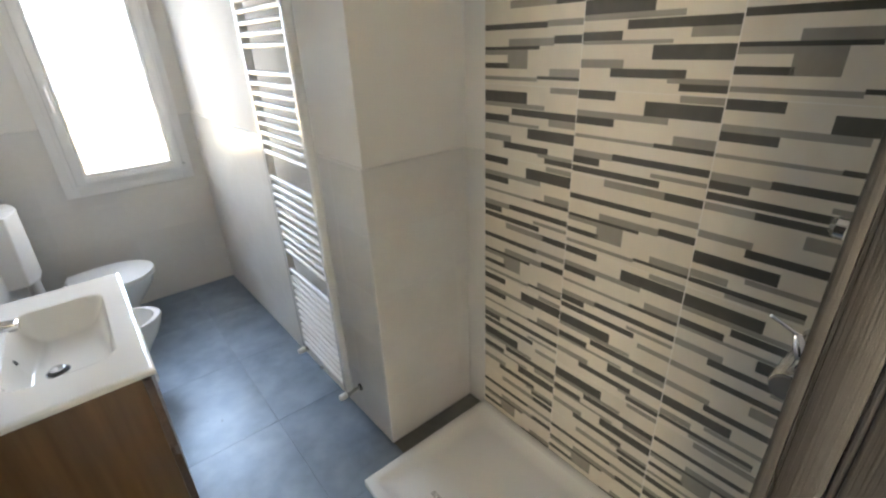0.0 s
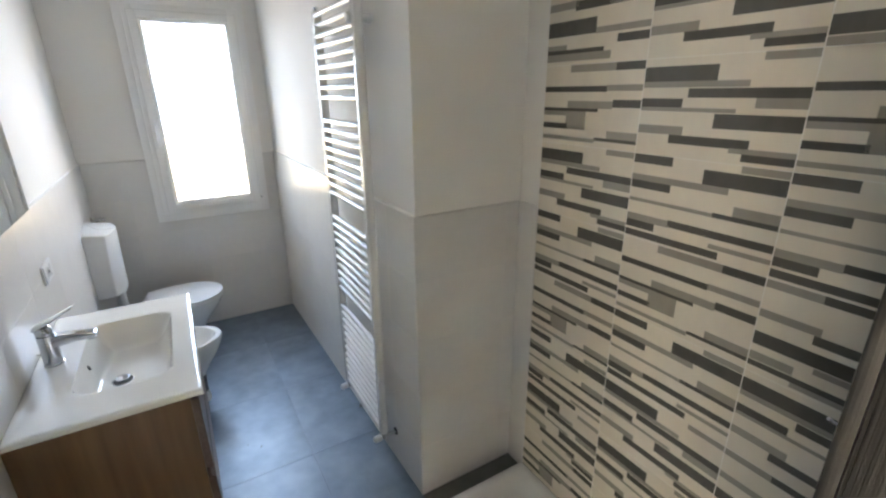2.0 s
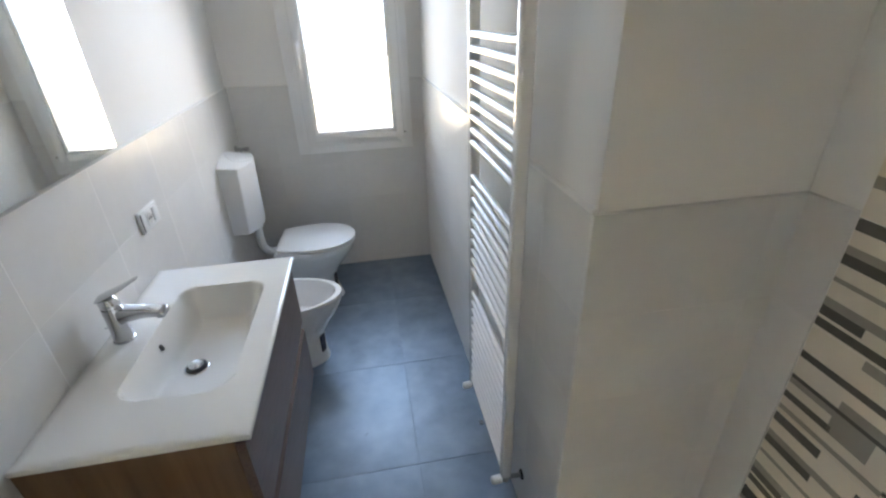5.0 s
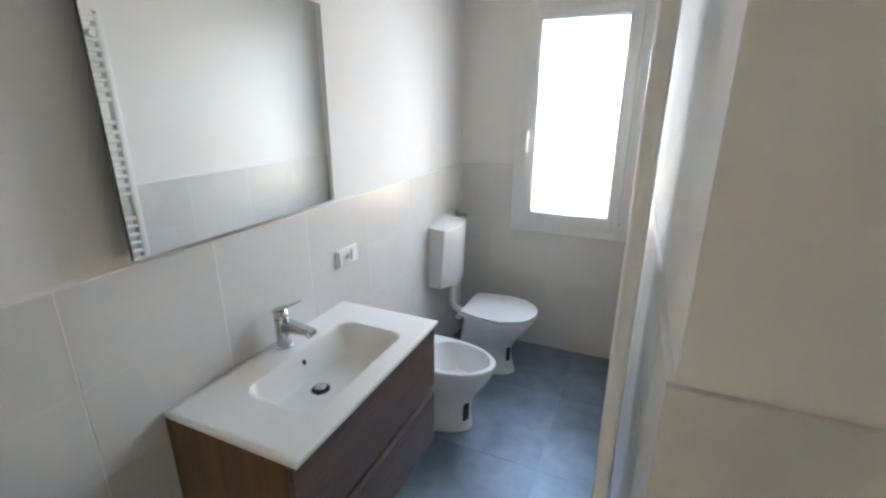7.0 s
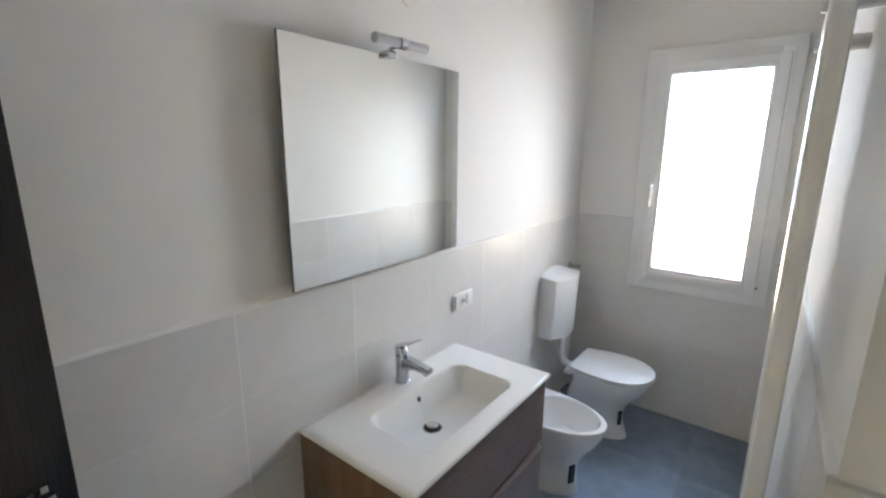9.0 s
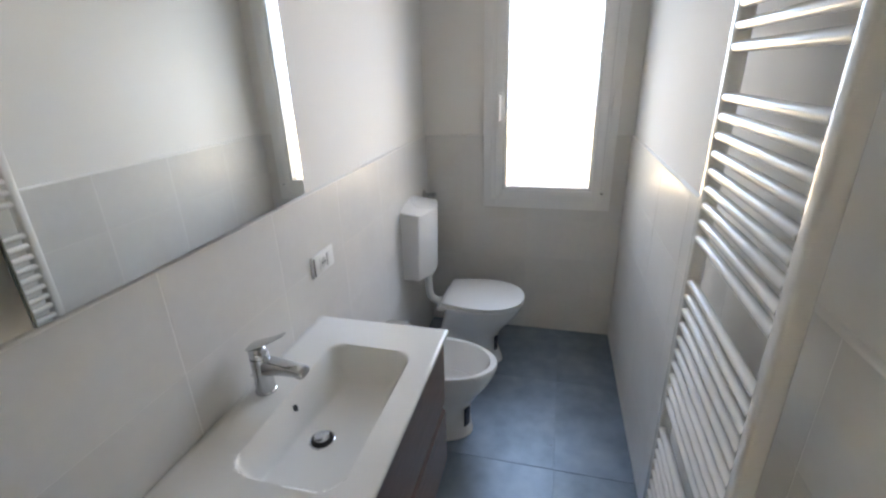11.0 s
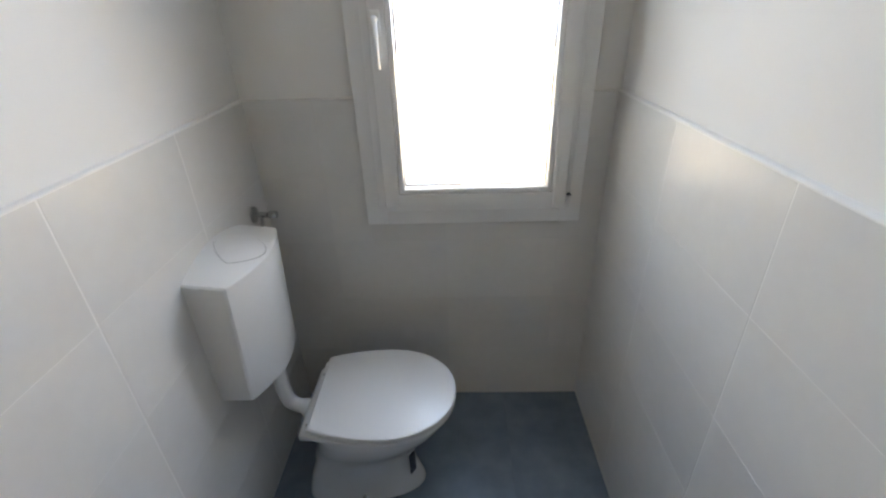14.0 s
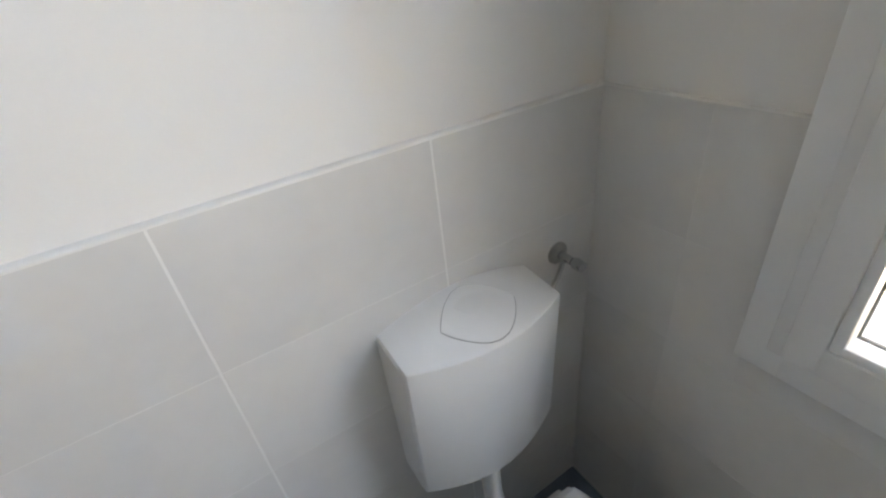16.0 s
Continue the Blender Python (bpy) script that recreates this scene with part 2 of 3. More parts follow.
# ---- window ----
def ring_xz(x0, x1, z0, z1, w, y0, y1, bevel, wz=None):
    """A rectangular frame of four bars butted end to end; wz: the width of the level ones."""
    wz = wz or w
    bm = box(x0, x0 + w, y0, y1, z0, z1, bevel)
    box(x1 - w, x1, y0, y1, z0, z1, bevel, bm=bm)
    box(x0 + w - bevel, x1 - w + bevel, y0, y1, z0, z0 + wz, bevel, bm=bm)
    box(x0 + w - bevel, x1 - w + bevel, y0, y1, z1 - wz, z1, bevel, bm=bm)
    return bm


window_1 = thing("window_1", (0.52, 3.6505, 0.84), "white upvc window with one tall frosted pane", "window", kind="structure")
part("window_casing", ring_xz(0.149, 0.884, 0.840, 2.254, 0.072, 3.6465, 3.6705, 0.002), PVC, window_1)
part("window_frame", ring_xz(0.195, 0.842, 0.891, 2.205, 0.060, 3.6385, 3.7305, 0.004), PVC, window_1)
sash = part("window_sash", ring_xz(0.222, 0.826, 0.917, 2.170, 0.050, 3.6145, 3.6540, 0.006, 0.045), PVC, window_1)
# grey ring that paints the shadow line round the sash
part("sash_gap", ring_xz(0.2195, 0.8285, 0.9145, 2.1725, 0.0028, 3.6300, 3.6400, 0.0), WELL, window_1, "thin grey ring painted as shade round the sash")
part("glazing_bead", ring_xz(0.2715, 0.7765, 0.9615, 2.1255, 0.0175, 3.6180, 3.6540, 0.005), PVC, sash)
part("gasket", ring_xz(0.2885, 0.7595, 0.9785, 2.1085, 0.0036, 3.6535, 3.6595, 0.0), INK, sash, "thin dark glazing seal")
pane = part("pane", box(0.2895, 0.7585, 3.6600, 3.6660, 0.9795, 2.1075), GLASS, sash, "bright pane of glass")
pane.visible_shadow = False
handle = part("window_handle", box(0.230, 0.258, 3.6045, 3.6145, 1.44, 1.51, 0.004), PVC, window_1, "white lever handle")
part("lever", tube(bend([(0.244, 3.6045, 1.485), (0.244, 3.5825, 1.487), (0.244, 3.5755, 1.47), (0.244, 3.5725, 1.36)], 5), [0.009] * 11 + [0.0095] * 5, 10), PVC, handle)
part("hinge_cover", box(0.8265, 0.8405, 3.618, 3.6380, 0.918, 0.946, 0.003), PVC, window_1)
part("hinge_gap", box(0.8265, 0.8410, 3.6172, 3.6375, 0.9465, 0.9480), INK, window_1, "dark slot above the hinge cover")
part("window_sill", box(WX0, WX1, 3.7305, 3.93, 0.885, 0.915, 0.003), PVC, window_1)


# ---- wall tiles ----
TILES = {}


def tile_mesh(w, h, d, material, edge=0.001):
    key = (round(w, 4), round(h, 4), d, material.name)
    if key not in TILES:
        bm = bmesh.new()
        a = [bm.verts.new(p) for p in ((0, 0, 0), (w, 0, 0), (w, h, 0), (0, h, 0))]
        b = [bm.verts.new(p) for p in ((0, 0, d - edge), (w, 0, d - edge), (w, h, d - edge), (0, h, d - edge))]
        c = [bm.verts.new(p) for p in ((edge, edge, d), (w - edge, edge, d), (w - edge, h - edge, d), (edge, h - edge, d))]
        for p, q in ((a, b), (b, c)):
            for k in range(4):
                bm.faces.new((p[k], p[(k + 1) % 4], q[(k + 1) % 4], q[k]))
        bm.faces.new(c)
        me = bpy.data.meshes.new("tile")
        bm.to_mesh(me)
        bm.free()
        me.materials.append(material)
        TILES[key] = me
    return TILES[key]


def tile(parent, me, origin, u, up, name="tile"):
    ob = new(name, me)
    n = u.cross(up)
    tilt = (random.random() - 0.5) * 0.0008
    ob.matrix_basis = Matrix.Translation(origin) @ Matrix((u, up, n)).transposed().to_4x4() @ pose(0, 0, 0, math.degrees(tilt), math.degrees(tilt * 0.7), 0)
    ob.parent = parent
    return ob


def clad(parent, start, end, first, hole=None, z0=0.008, rows=5, g=0.0024, filler=GROUT, trim=1.0):
    """Tiles from start to end along a wall, seen with start at the left; first: the length of the first, cut tile. hole: u0, u1, z0."""
    start, end = Vector(start), Vector(end)
    u = (end - start).normalized()
    up, length = Vector((0, 0, 1)), (end - start).length
    n = u.cross(up)
    gz = 0.0008
    cuts = [0.0]
    x = first
    while x < length - 0.01:
        cuts.append(x)
        x += TW
    cuts.append(length)
    slab = bmesh.new()
    areas = [(0, length, 0, ZT)] if not hole else [(0, hole[0], 0, ZT), (hole[1], length, 0, ZT), (hole[0], hole[1], 0, hole[2])]
    for a, b, c, d in areas:
        q = [start + u * s + up * z + n * k for k in (0.0005, LIFT + 0.0053) for s, z in ((a, c), (b, c), (b, d), (a, d))]
        v = [slab.verts.new(p) for p in q]
        for f in ((4, 5, 6, 7), (0, 1, 5, 4), (1, 2, 6, 5), (2, 3, 7, 6), (3, 0, 4, 7)):
            slab.faces.new([v[k] for k in f])
    part("grout", slab, filler, parent, smooth=None)
    for a, b in zip(cuts, cuts[1:]):
        for r in range(rows):
            c, d = z0 + r * ROW, z0 + (r + 1) * ROW
            pieces = [(a, b, c, d)]
            if hole and b > hole[0] and a < hole[1] and d > hole[2]:
                pieces = [(a, min(b, hole[0]), c, d), (max(a, hole[1]), b, c, d), (max(a, hole[0]), min(b, hole[1]), c, min(d, hole[2]))]
            for p0, p1, q0, q1 in pieces:
                if p1 - p0 > 0.012 and q1 - q0 > 0.012:
                    me = tile_mesh(p1 - p0 - g, q1 - q0 - gz, 0.0052, TILE, 0.0005)
                    tile(parent, me, start + u * (p0 + g / 2) + up * (q0 + gz / 2) + n * (LIFT + 0.0005), u, up)
    # rounded trim along the top
    for a, b in ([(0, length)] if not hole else [(0, hole[0]), (hole[1], length)]):
        prof = [(0.0, 0.0), (0.0125, 0.0), (0.0132, 0.002), (0.0126, 0.005), (0.0095, 0.008), (0.0, 0.0105)]
        rings = [[start + u * s + n * (0.0003 + p * (0.55 + 0.45 * trim)) + up * (ZT - 0.002 + q * (0.3 + 0.7 * trim)) for p, q in prof] for s in (a, b)]
        part("tile_trim", loft(rings), PAINT if trim else TILE, parent, smooth=50)


clad(wall_west, (XL + 0.0033, 0.86, 0), (XL - 0.0085, YW, 0), 0.3775, g=0.0037, trim=0.75)
clad(wall_north, (XL + 0.0005, YW, 0), (RIGHT[1].x - 0.012, YW, 0), 0.2225, (0.156 - XL, 0.877 - XL, 0.848), g=0.001, filler=TILE, trim=0.3)
clad(wall_east, RIGHT[1], RIGHT[0], 0.405, g=0.0032, trim=0.8)
clad(wall_east, (RIGHT[0].x - 0.012, YP, 0), (XA, YP, 0), TW, g=0.001, filler=TILE, trim=0.0)
clad(wall_shower, (XA, YP - 0.012, 0), (XA, 1.300, 0), TW, g=0.001, filler=TILE, trim=0.0)

# ---- decor tiles: strips as (left, right, top, bottom, shade) in hundredths of a tile ----
D = [(0, 50, 8, 23, 2), (0, 69, 23, 29, 1), (33, 100, 30, 39, 2), (0, 30, 40, 49, 2), (74, 100, 39, 48, 1), (0, 64, 49, 53, 1),
     (52, 100, 54, 68, 2), (0, 33, 68, 77, 1), (24, 75, 77, 86, 2), (64, 100, 85, 90, 1), (72, 100, 90, 97, 2), (74, 100, 0, 7, 1)]
A = [(0, 30, 0, 10, 2), (74, 100, 0, 7, 1), (52, 100, 8, 23, 2), (0, 69, 23, 30, 1), (0, 31, 30, 39, 2), (0, 62, 51, 55, 1),
     (62, 100, 50, 55, 2), (74, 100, 40, 50, 1), (0, 33, 70, 78, 1), (0, 23, 78, 87, 2), (33, 100, 69, 77, 2), (0, 70, 90, 98, 2),
     (63, 100, 83, 88, 1)]
C = [(29, 75, 0, 9, 1), (75, 100, 0, 9, 2), (0, 68, 26, 33, 2), (68, 100, 25, 32, 1), (0, 61, 53, 57, 2), (0, 49, 57, 63, 1),
     (27, 49, 63, 80, 1), (0, 29, 73, 80, 2), (28, 75, 44, 53, 1), (75, 100, 42, 51, 2), (0, 60, 90, 95, 1), (60, 100, 88, 92, 2),
     (72, 100, 79, 88, 1)]
E = [(53, 100, 0, 16, 1), (72, 100, 17, 27, 2), (0, 32, 26, 35, 1), (29, 76, 27, 38, 2), (63, 100, 33, 38, 1), (0, 52, 48, 66, 2),
     (52, 100, 60, 67, 1), (73, 100, 70, 79, 2), (0, 22, 76, 82, 1), (0, 61, 82, 87, 2), (0, 68, 87, 96, 1)]

F = [(0, 29, 0, 8, 1), (29, 100, 0, 8, 2), (56, 100, 12, 25, 1), (0, 32, 31, 39, 1), (29, 75, 39, 48, 2), (0, 50, 55, 69, 2),
     (33, 75, 70, 76, 1), (0, 24, 77, 86, 1), (0, 68, 87, 93, 2), (24, 68, 93, 98, 1)]


def decor_mesh(design, w, h, turned):
    """One glazed tile; its darker strips stand a hair proud."""
    bm = bmesh.new()

    def slab(a, b, c, d, base, top, shade):
        v = [bm.verts.new(p) for p in ((a, c, base), (b, c, base), (b, d, base), (a, d, base), (a, c, top), (b, c, top), (b, d, top), (a, d, top))]
        for f in ((4, 5, 6, 7), (0, 1, 5, 4), (1, 2, 6, 5), (2, 3, 7, 6), (3, 0, 4, 7)):
            bm.faces.new([v[k] for k in f]).material_index = shade
    slab(0, w, 0, h, 0, 0.007, 0)
    for a, b, c, d, s in design:
        if turned:
            a, b, c, d = 100 - b, 100 - a, 100 - d, 100 - c
        slab(w * a / 100, w * b / 100, h * (1 - d / 100), h * (1 - c / 100), 0.0068, 0.0076, s)
    me = bpy.data.meshes.new("decor_tile")
    bm.to_mesh(me)
    bm.free()
    for m in (DECO_L, DECO_M, DECO_D):
        me.materials.append(m)
    return me


DROW = 0.25
KINDS = {"D": (D, 0), "A": (A, 0), "C": (C, 0), "E": (E, 0), "F": (F, 0), "a": (A, 1), "d": (D, 1)}
DECOR = {}
joint = box(XA - 0.0096, XA - 0.0005, YD + 0.002, 1.299, 0.001, H - 0.002)
part("grout", joint, JOINT, wall_shower, smooth=None)
COLUMNS = ("CDACADCEDAD", "CDDACADDADC", "ACFDFACaDCA")          # from the floor up
edges = [1.298, 0.907, 0.504, YD + 0.001]
for col, (y0, y1) in zip(COLUMNS, zip(edges, edges[1:])):
    for r, k in enumerate(col):
        z = 0.009 + r * DROW
        hh = min(DROW, H - 0.004 - z) - 0.002
        key = (k, round(y0 - y1, 3), round(hh, 3))
        if key not in DECOR:
            DECOR[key] = decor_mesh(KINDS[k][0], y0 - y1 - 0.003, hh, KINDS[k][1])
        tile(wall_shower, DECOR[key], Vector((XA - 0.003, y0 - 0.0015, z + 0.001)), Vector((0, -1, 0)), Vector((0, 0, 1)), "decor_tile")

# ---- floor tiles ----
PITCH = 0.61
fx = [0.65 + PITCH * k for k in range(-4, 3)]
fy = [1.895 + PITCH * k for k in range(-8, 4)]
for x0, x1 in zip(fx, fx[1:]):
    for y0, y1 in zip(fy, fy[1:]):
        a, b, c, d = max(x0, -1.48), min(x1, 1.88), max(y0, -2.28), min(y1, YW)
        if c > -0.02:
            a, b = max(a, XL), min(b, XA)
        if b - a > 0.03 and d - c > 0.03:
            me = tile_mesh(b - a - 0.0014, d - c - 0.0014, 0.003, FLOOR, 0.0005)
            tile(floor, me, Vector((a + 0.0007, c + 0.0007, -0.0028)), Vector((1, 0, 0)), Vector((0, 1, 0)))

for x, y, w, d in ((0.438, 2.082, 0.012, 0.006), (0.443, 2.090, 0.006, 0.009), (0.382, 2.129, 0.012, 0.004), (0.634, 2.642, 0.008, 0.006)):
    part("scuff", prism([(x - w / 2, y), (x - w * 0.1, y - d / 2), (x + w / 2, y - d * 0.1), (x + w * 0.2, y + d / 2)], 0.0003, 0.0009), INK, floor, "small dark scuff mark", None)

STRIP = mat("strip_grey", (0.185, 0.180, 0.165), 0.6, vary=0.12, scale=14, fine=90, bump=0.15)
part("floor_strip", box(1.000, XA - 0.001, 1.3055, YP - 0.0125, 0.0005, 0.004, 0.001, 1), STRIP, floor, "dark grey strip beside the shower tray", None)

# ---- doorway ----
door_frame = thing("door_frame", (DX1, 0.05, 0), "dark oak veneer door frame with a black seal", "door frame", kind="structure")
for x, q in ((DX1, -1), (DX0, 1)):
    def span(a, b):
        return min(x + q * a, x + q * b), max(x + q * a, x + q * b)
    part("jamb", box(*span(0, 0.027), -0.05, 0.0745, 0, DZ - 0.027, 0.0015), DOOR, door_frame)
    part("jamb_stop", box(*span(0, 0.024), 0.0815, 0.1115, 0, DZ - 0.0245, 0.001), DOOR, door_frame)
    part("gap", box(*span(0.001, 0.020), 0.1117, 0.1143, 0.001, DZ - 0.026), BLACK, door_frame, "black gap behind the architrave")
    part("architrave", box(*span(0.024, -0.055), 0.1145, 0.125, 0, DZ + 0.05, 0.0012), DOOR, door_frame)
    part("architrave_back", box(*span(-0.0008, -0.055), 0.1055, 0.1140, 0, DZ + 0.05, 0.0), PAINT, door_frame, "pale bead behind the architrave")
    part("seal", tube([(x + q * 0.021, 0.078, 0.01), (x + q * 0.021, 0.078, DZ - 0.03)], 0.0034, 10), BLACK, door_frame, "black rubber seal")
part("architrave", box(DX0 + 0.024, DX1 - 0.024, 0.106, 0.125, DZ - 0.024, DZ + 0.05, 0.002), DOOR, door_frame)
part("head_jamb", box(DX0 + 0.024, DX1 - 0.024, -0.05, 0.098, DZ - 0.024, DZ, 0.002), DOOR, door_frame)

door_1 = thing("door_1", (-0.08, 0.14, 0.01), "open dark oak veneer door beside the wall", "door", kind="structure")
part("leaf", prism([(-0.078, 0.138), (-0.055, 0.845), (-0.095, 0.846), (-0.118, 0.139)], 0.008, 2.07), DOOR, door_1)
knob = part("door_handle", box(-0.058, -0.048, 0.755, 0.807, 1.06, 1.115, 0.003), CHROME, door_1, "square chrome door handle")
part("neck", tube([(-0.05, 0.781, 1.09), (-0.012, 0.781, 1.09)], 0.009, 12), CHROME, knob)
part("grip", box(-0.018, 0.004, 0.752, 0.808, 1.066, 1.122, 0.004), CHROME, knob)

# ---- vanity ----
VX, VF, VY0, VY1 = XT + 0.0005, 0.252, 1.405, 2.208
vanity = thing("vanity_unit", (0.02, 1.80, 0.28), "walnut veneer wall-hung vanity with two drawers", "bathroom cabinet")
part("side_panel", box(VX, VF - 0.022, VY0, VY0 + 0.018, 0.282, 0.8252, 0.001), SIDE, vanity)
part("side_panel", box(VX, VF - 0.022, VY1 - 0.018, VY1, 0.282, 0.8252, 0.001), SIDE, vanity)
part("bottom_panel", box(VX, VF - 0.024, VY0 + 0.019, VY1 - 0.019, 0.282, 0.300), SIDE, vanity)
part("back_panel", box(VX, VX + 0.012, VY0 + 0.019, VY1 - 0.019, 0.301, 0.700), SIDE, vanity)
# no rail here: black board that paints the shade in the drawer gaps
part("front_rail", box(VF - 0.050, VF - 0.034, VY0 + 0.019, VY1 - 0.019, 0.302, 0.8245), BLACK, vanity, "black board painted as the shade between drawers")
for z0, z1, cut in ((0.284, 0.522, 0.012), (0.553, 0.815, 0.004)):
    bm = prism([(VF - 0.021, z0), (VF, z0), (VF, z1 - cut), (VF - cut, z1), (VF - 0.021, z1)], VY0 + 0.001, VY1 - 0.001)
    bmesh.ops.transform(bm, matrix=Matrix(((1, 0, 0, 0), (0, 0, 1, 0), (0, 1, 0, 0), (0, 0, 0, 1))), verts=bm.verts)
    part("drawer", bm, FRONT, vanity, "grey-brown drawer front with a bevelled grip")

TX0, TX1, TY0, TY1, TZ = XT, 0.268, 1.402, 2.215, 0.841
BX0, BX1, BY0, BY1 = -0.072, 0.193, 1.562, 2.066


def basin_depth(x, y):
    """How deep the basin lies under the worktop's face."""
    cx, cy, hx, hy, r = (BX0 + BX1) / 2, (BY0 + BY1) / 2, (BX1 - BX0) / 2, (BY1 - BY0) / 2, 0.055
    qx, qy = abs(x - cx) - hx + r, abs(y - cy) - hy + r
    d = r - math.hypot(max(qx, 0), max(qy, 0)) - min(max(qx, qy), 0)
    if d <= 0:
        return 0.0
    wide = 0.034 + 0.055 * max(0.0, (y - cy) / hy)
    s = min(1.0, d / wide)
    lip = 1 - (1 - s) ** 2.1
    return 0.094 * lip + 0.020 * max(0.0, 1 - math.hypot((x - 0.02) / 0.17, (y - 1.79) / 0.26))


def fine_steps(a, b, lo, hi, coarse, fine):
    out, x = [a], a
    while x < b - 1e-6:
        x = min(b, x + (fine if lo - 0.02 <= x < hi + 0.02 else coarse))
        out.append(x)
    return out


xs = fine_steps(TX0 + 0.003, TX1 - 0.003, BX0, BX1, 0.02, 0.005)
ys = fine_steps(TY0 + 0.003, TY1 - 0.003, BY0, BY1, 0.02, 0.006)
bm = bmesh.new()
grid = [[bm.verts.new((x, y, TZ - basin_depth(x, y))) for y in ys] for x in xs]
for p, q in zip(grid, grid[1:]):
    for k in range(len(ys) - 1):
        bm.faces.new((p[k], q[k], q[k + 1], p[k + 1]))
rim = [grid[i][0] for i in range(len(xs))] + [grid[-1][k] for k in range(1, len(ys))] + [grid[i][-1] for i in range(len(xs) - 2, -1, -1)] + [grid[0][k] for k in range(len(ys) - 2, 0, -1)]
low = []
for v in rim:
    x, y = v.co.x, v.co.y
    nx = TX0 if x < TX0 + 0.0035 else TX1 if x > TX1 - 0.0035 else x
    ny = TY0 if y < TY0 + 0.0035 else TY1 if y > TY1 - 0.0035 else y
    low.append((bm.verts.new((nx, ny, TZ - 0.003)), bm.verts.new((nx, ny, TZ - 0.014)), bm.verts.new((x, y, TZ - 0.015))))
for k in range(len(rim)):
    j = (k + 1) % len(rim)
    bm.faces.new((rim[k], rim[j], low[j][0], low[k][0]))
    bm.faces.new((low[k][0], low[j][0], low[j][1], low[k][1]))
    bm.faces.new((low[k][1], low[j][1], low[j][2], low[k][2]))
worktop = tagged(link_mesh("washbasin", bm, RESIN, 50), "white moulded worktop basin on the vanity", "washbasin")
zb = TZ - basin_depth(0.023, 1.788)
waste = part("waste_ring", loft([[(0.023 + r * math.cos(t), 1.788 + r * math.sin(t), z) for t in np.linspace(0, 2 * math.pi, 28, endpoint=False)] for r, z in ((0.034, zb - 0.004), (0.035, zb + 0.003), (0.031, zb + 0.005), (0.026, zb + 0.002))]), CHROME, worktop, "chrome waste ring")
part("drain_hole", loft([[(0.023 + r * math.cos(t), 1.788 + r * math.sin(t), z) for t in np.linspace(0, 2 * math.pi, 28, endpoint=False)] for r, z in ((0.0295, zb + 0.001), (0.0295, zb + 0.0045))]), BLACK, waste, "dark drain opening")
part("plug", loft([[(0.023 + r * math.cos(t), 1.788 + r * math.sin(t), z) for t in np.linspace(0, 2 * math.pi, 28, endpoint=False)] for r, z in ((0.012, zb + 0.003), (0.019, zb + 0.011), (0.021, zb + 0.0135), (0.0205, zb + 0.016), (0.012, zb + 0.0185), (0.004, zb + 0.019))]), CHROME, waste, "chrome click plug")
zo = TZ - basin_depth(-0.0655, 1.817)
bm = tube([(-0.072, 1.817, zo - 0.004), (-0.0635, 1.817, zo + 0.0005)], 0.0125, 16)
bmesh.ops.scale(bm, vec=(1, 0.62, 1), space=Matrix.Translation((0, -1.817, 0)), verts=bm.verts)
part("overflow", bm, BLACK, worktop, "dark overflow slot")


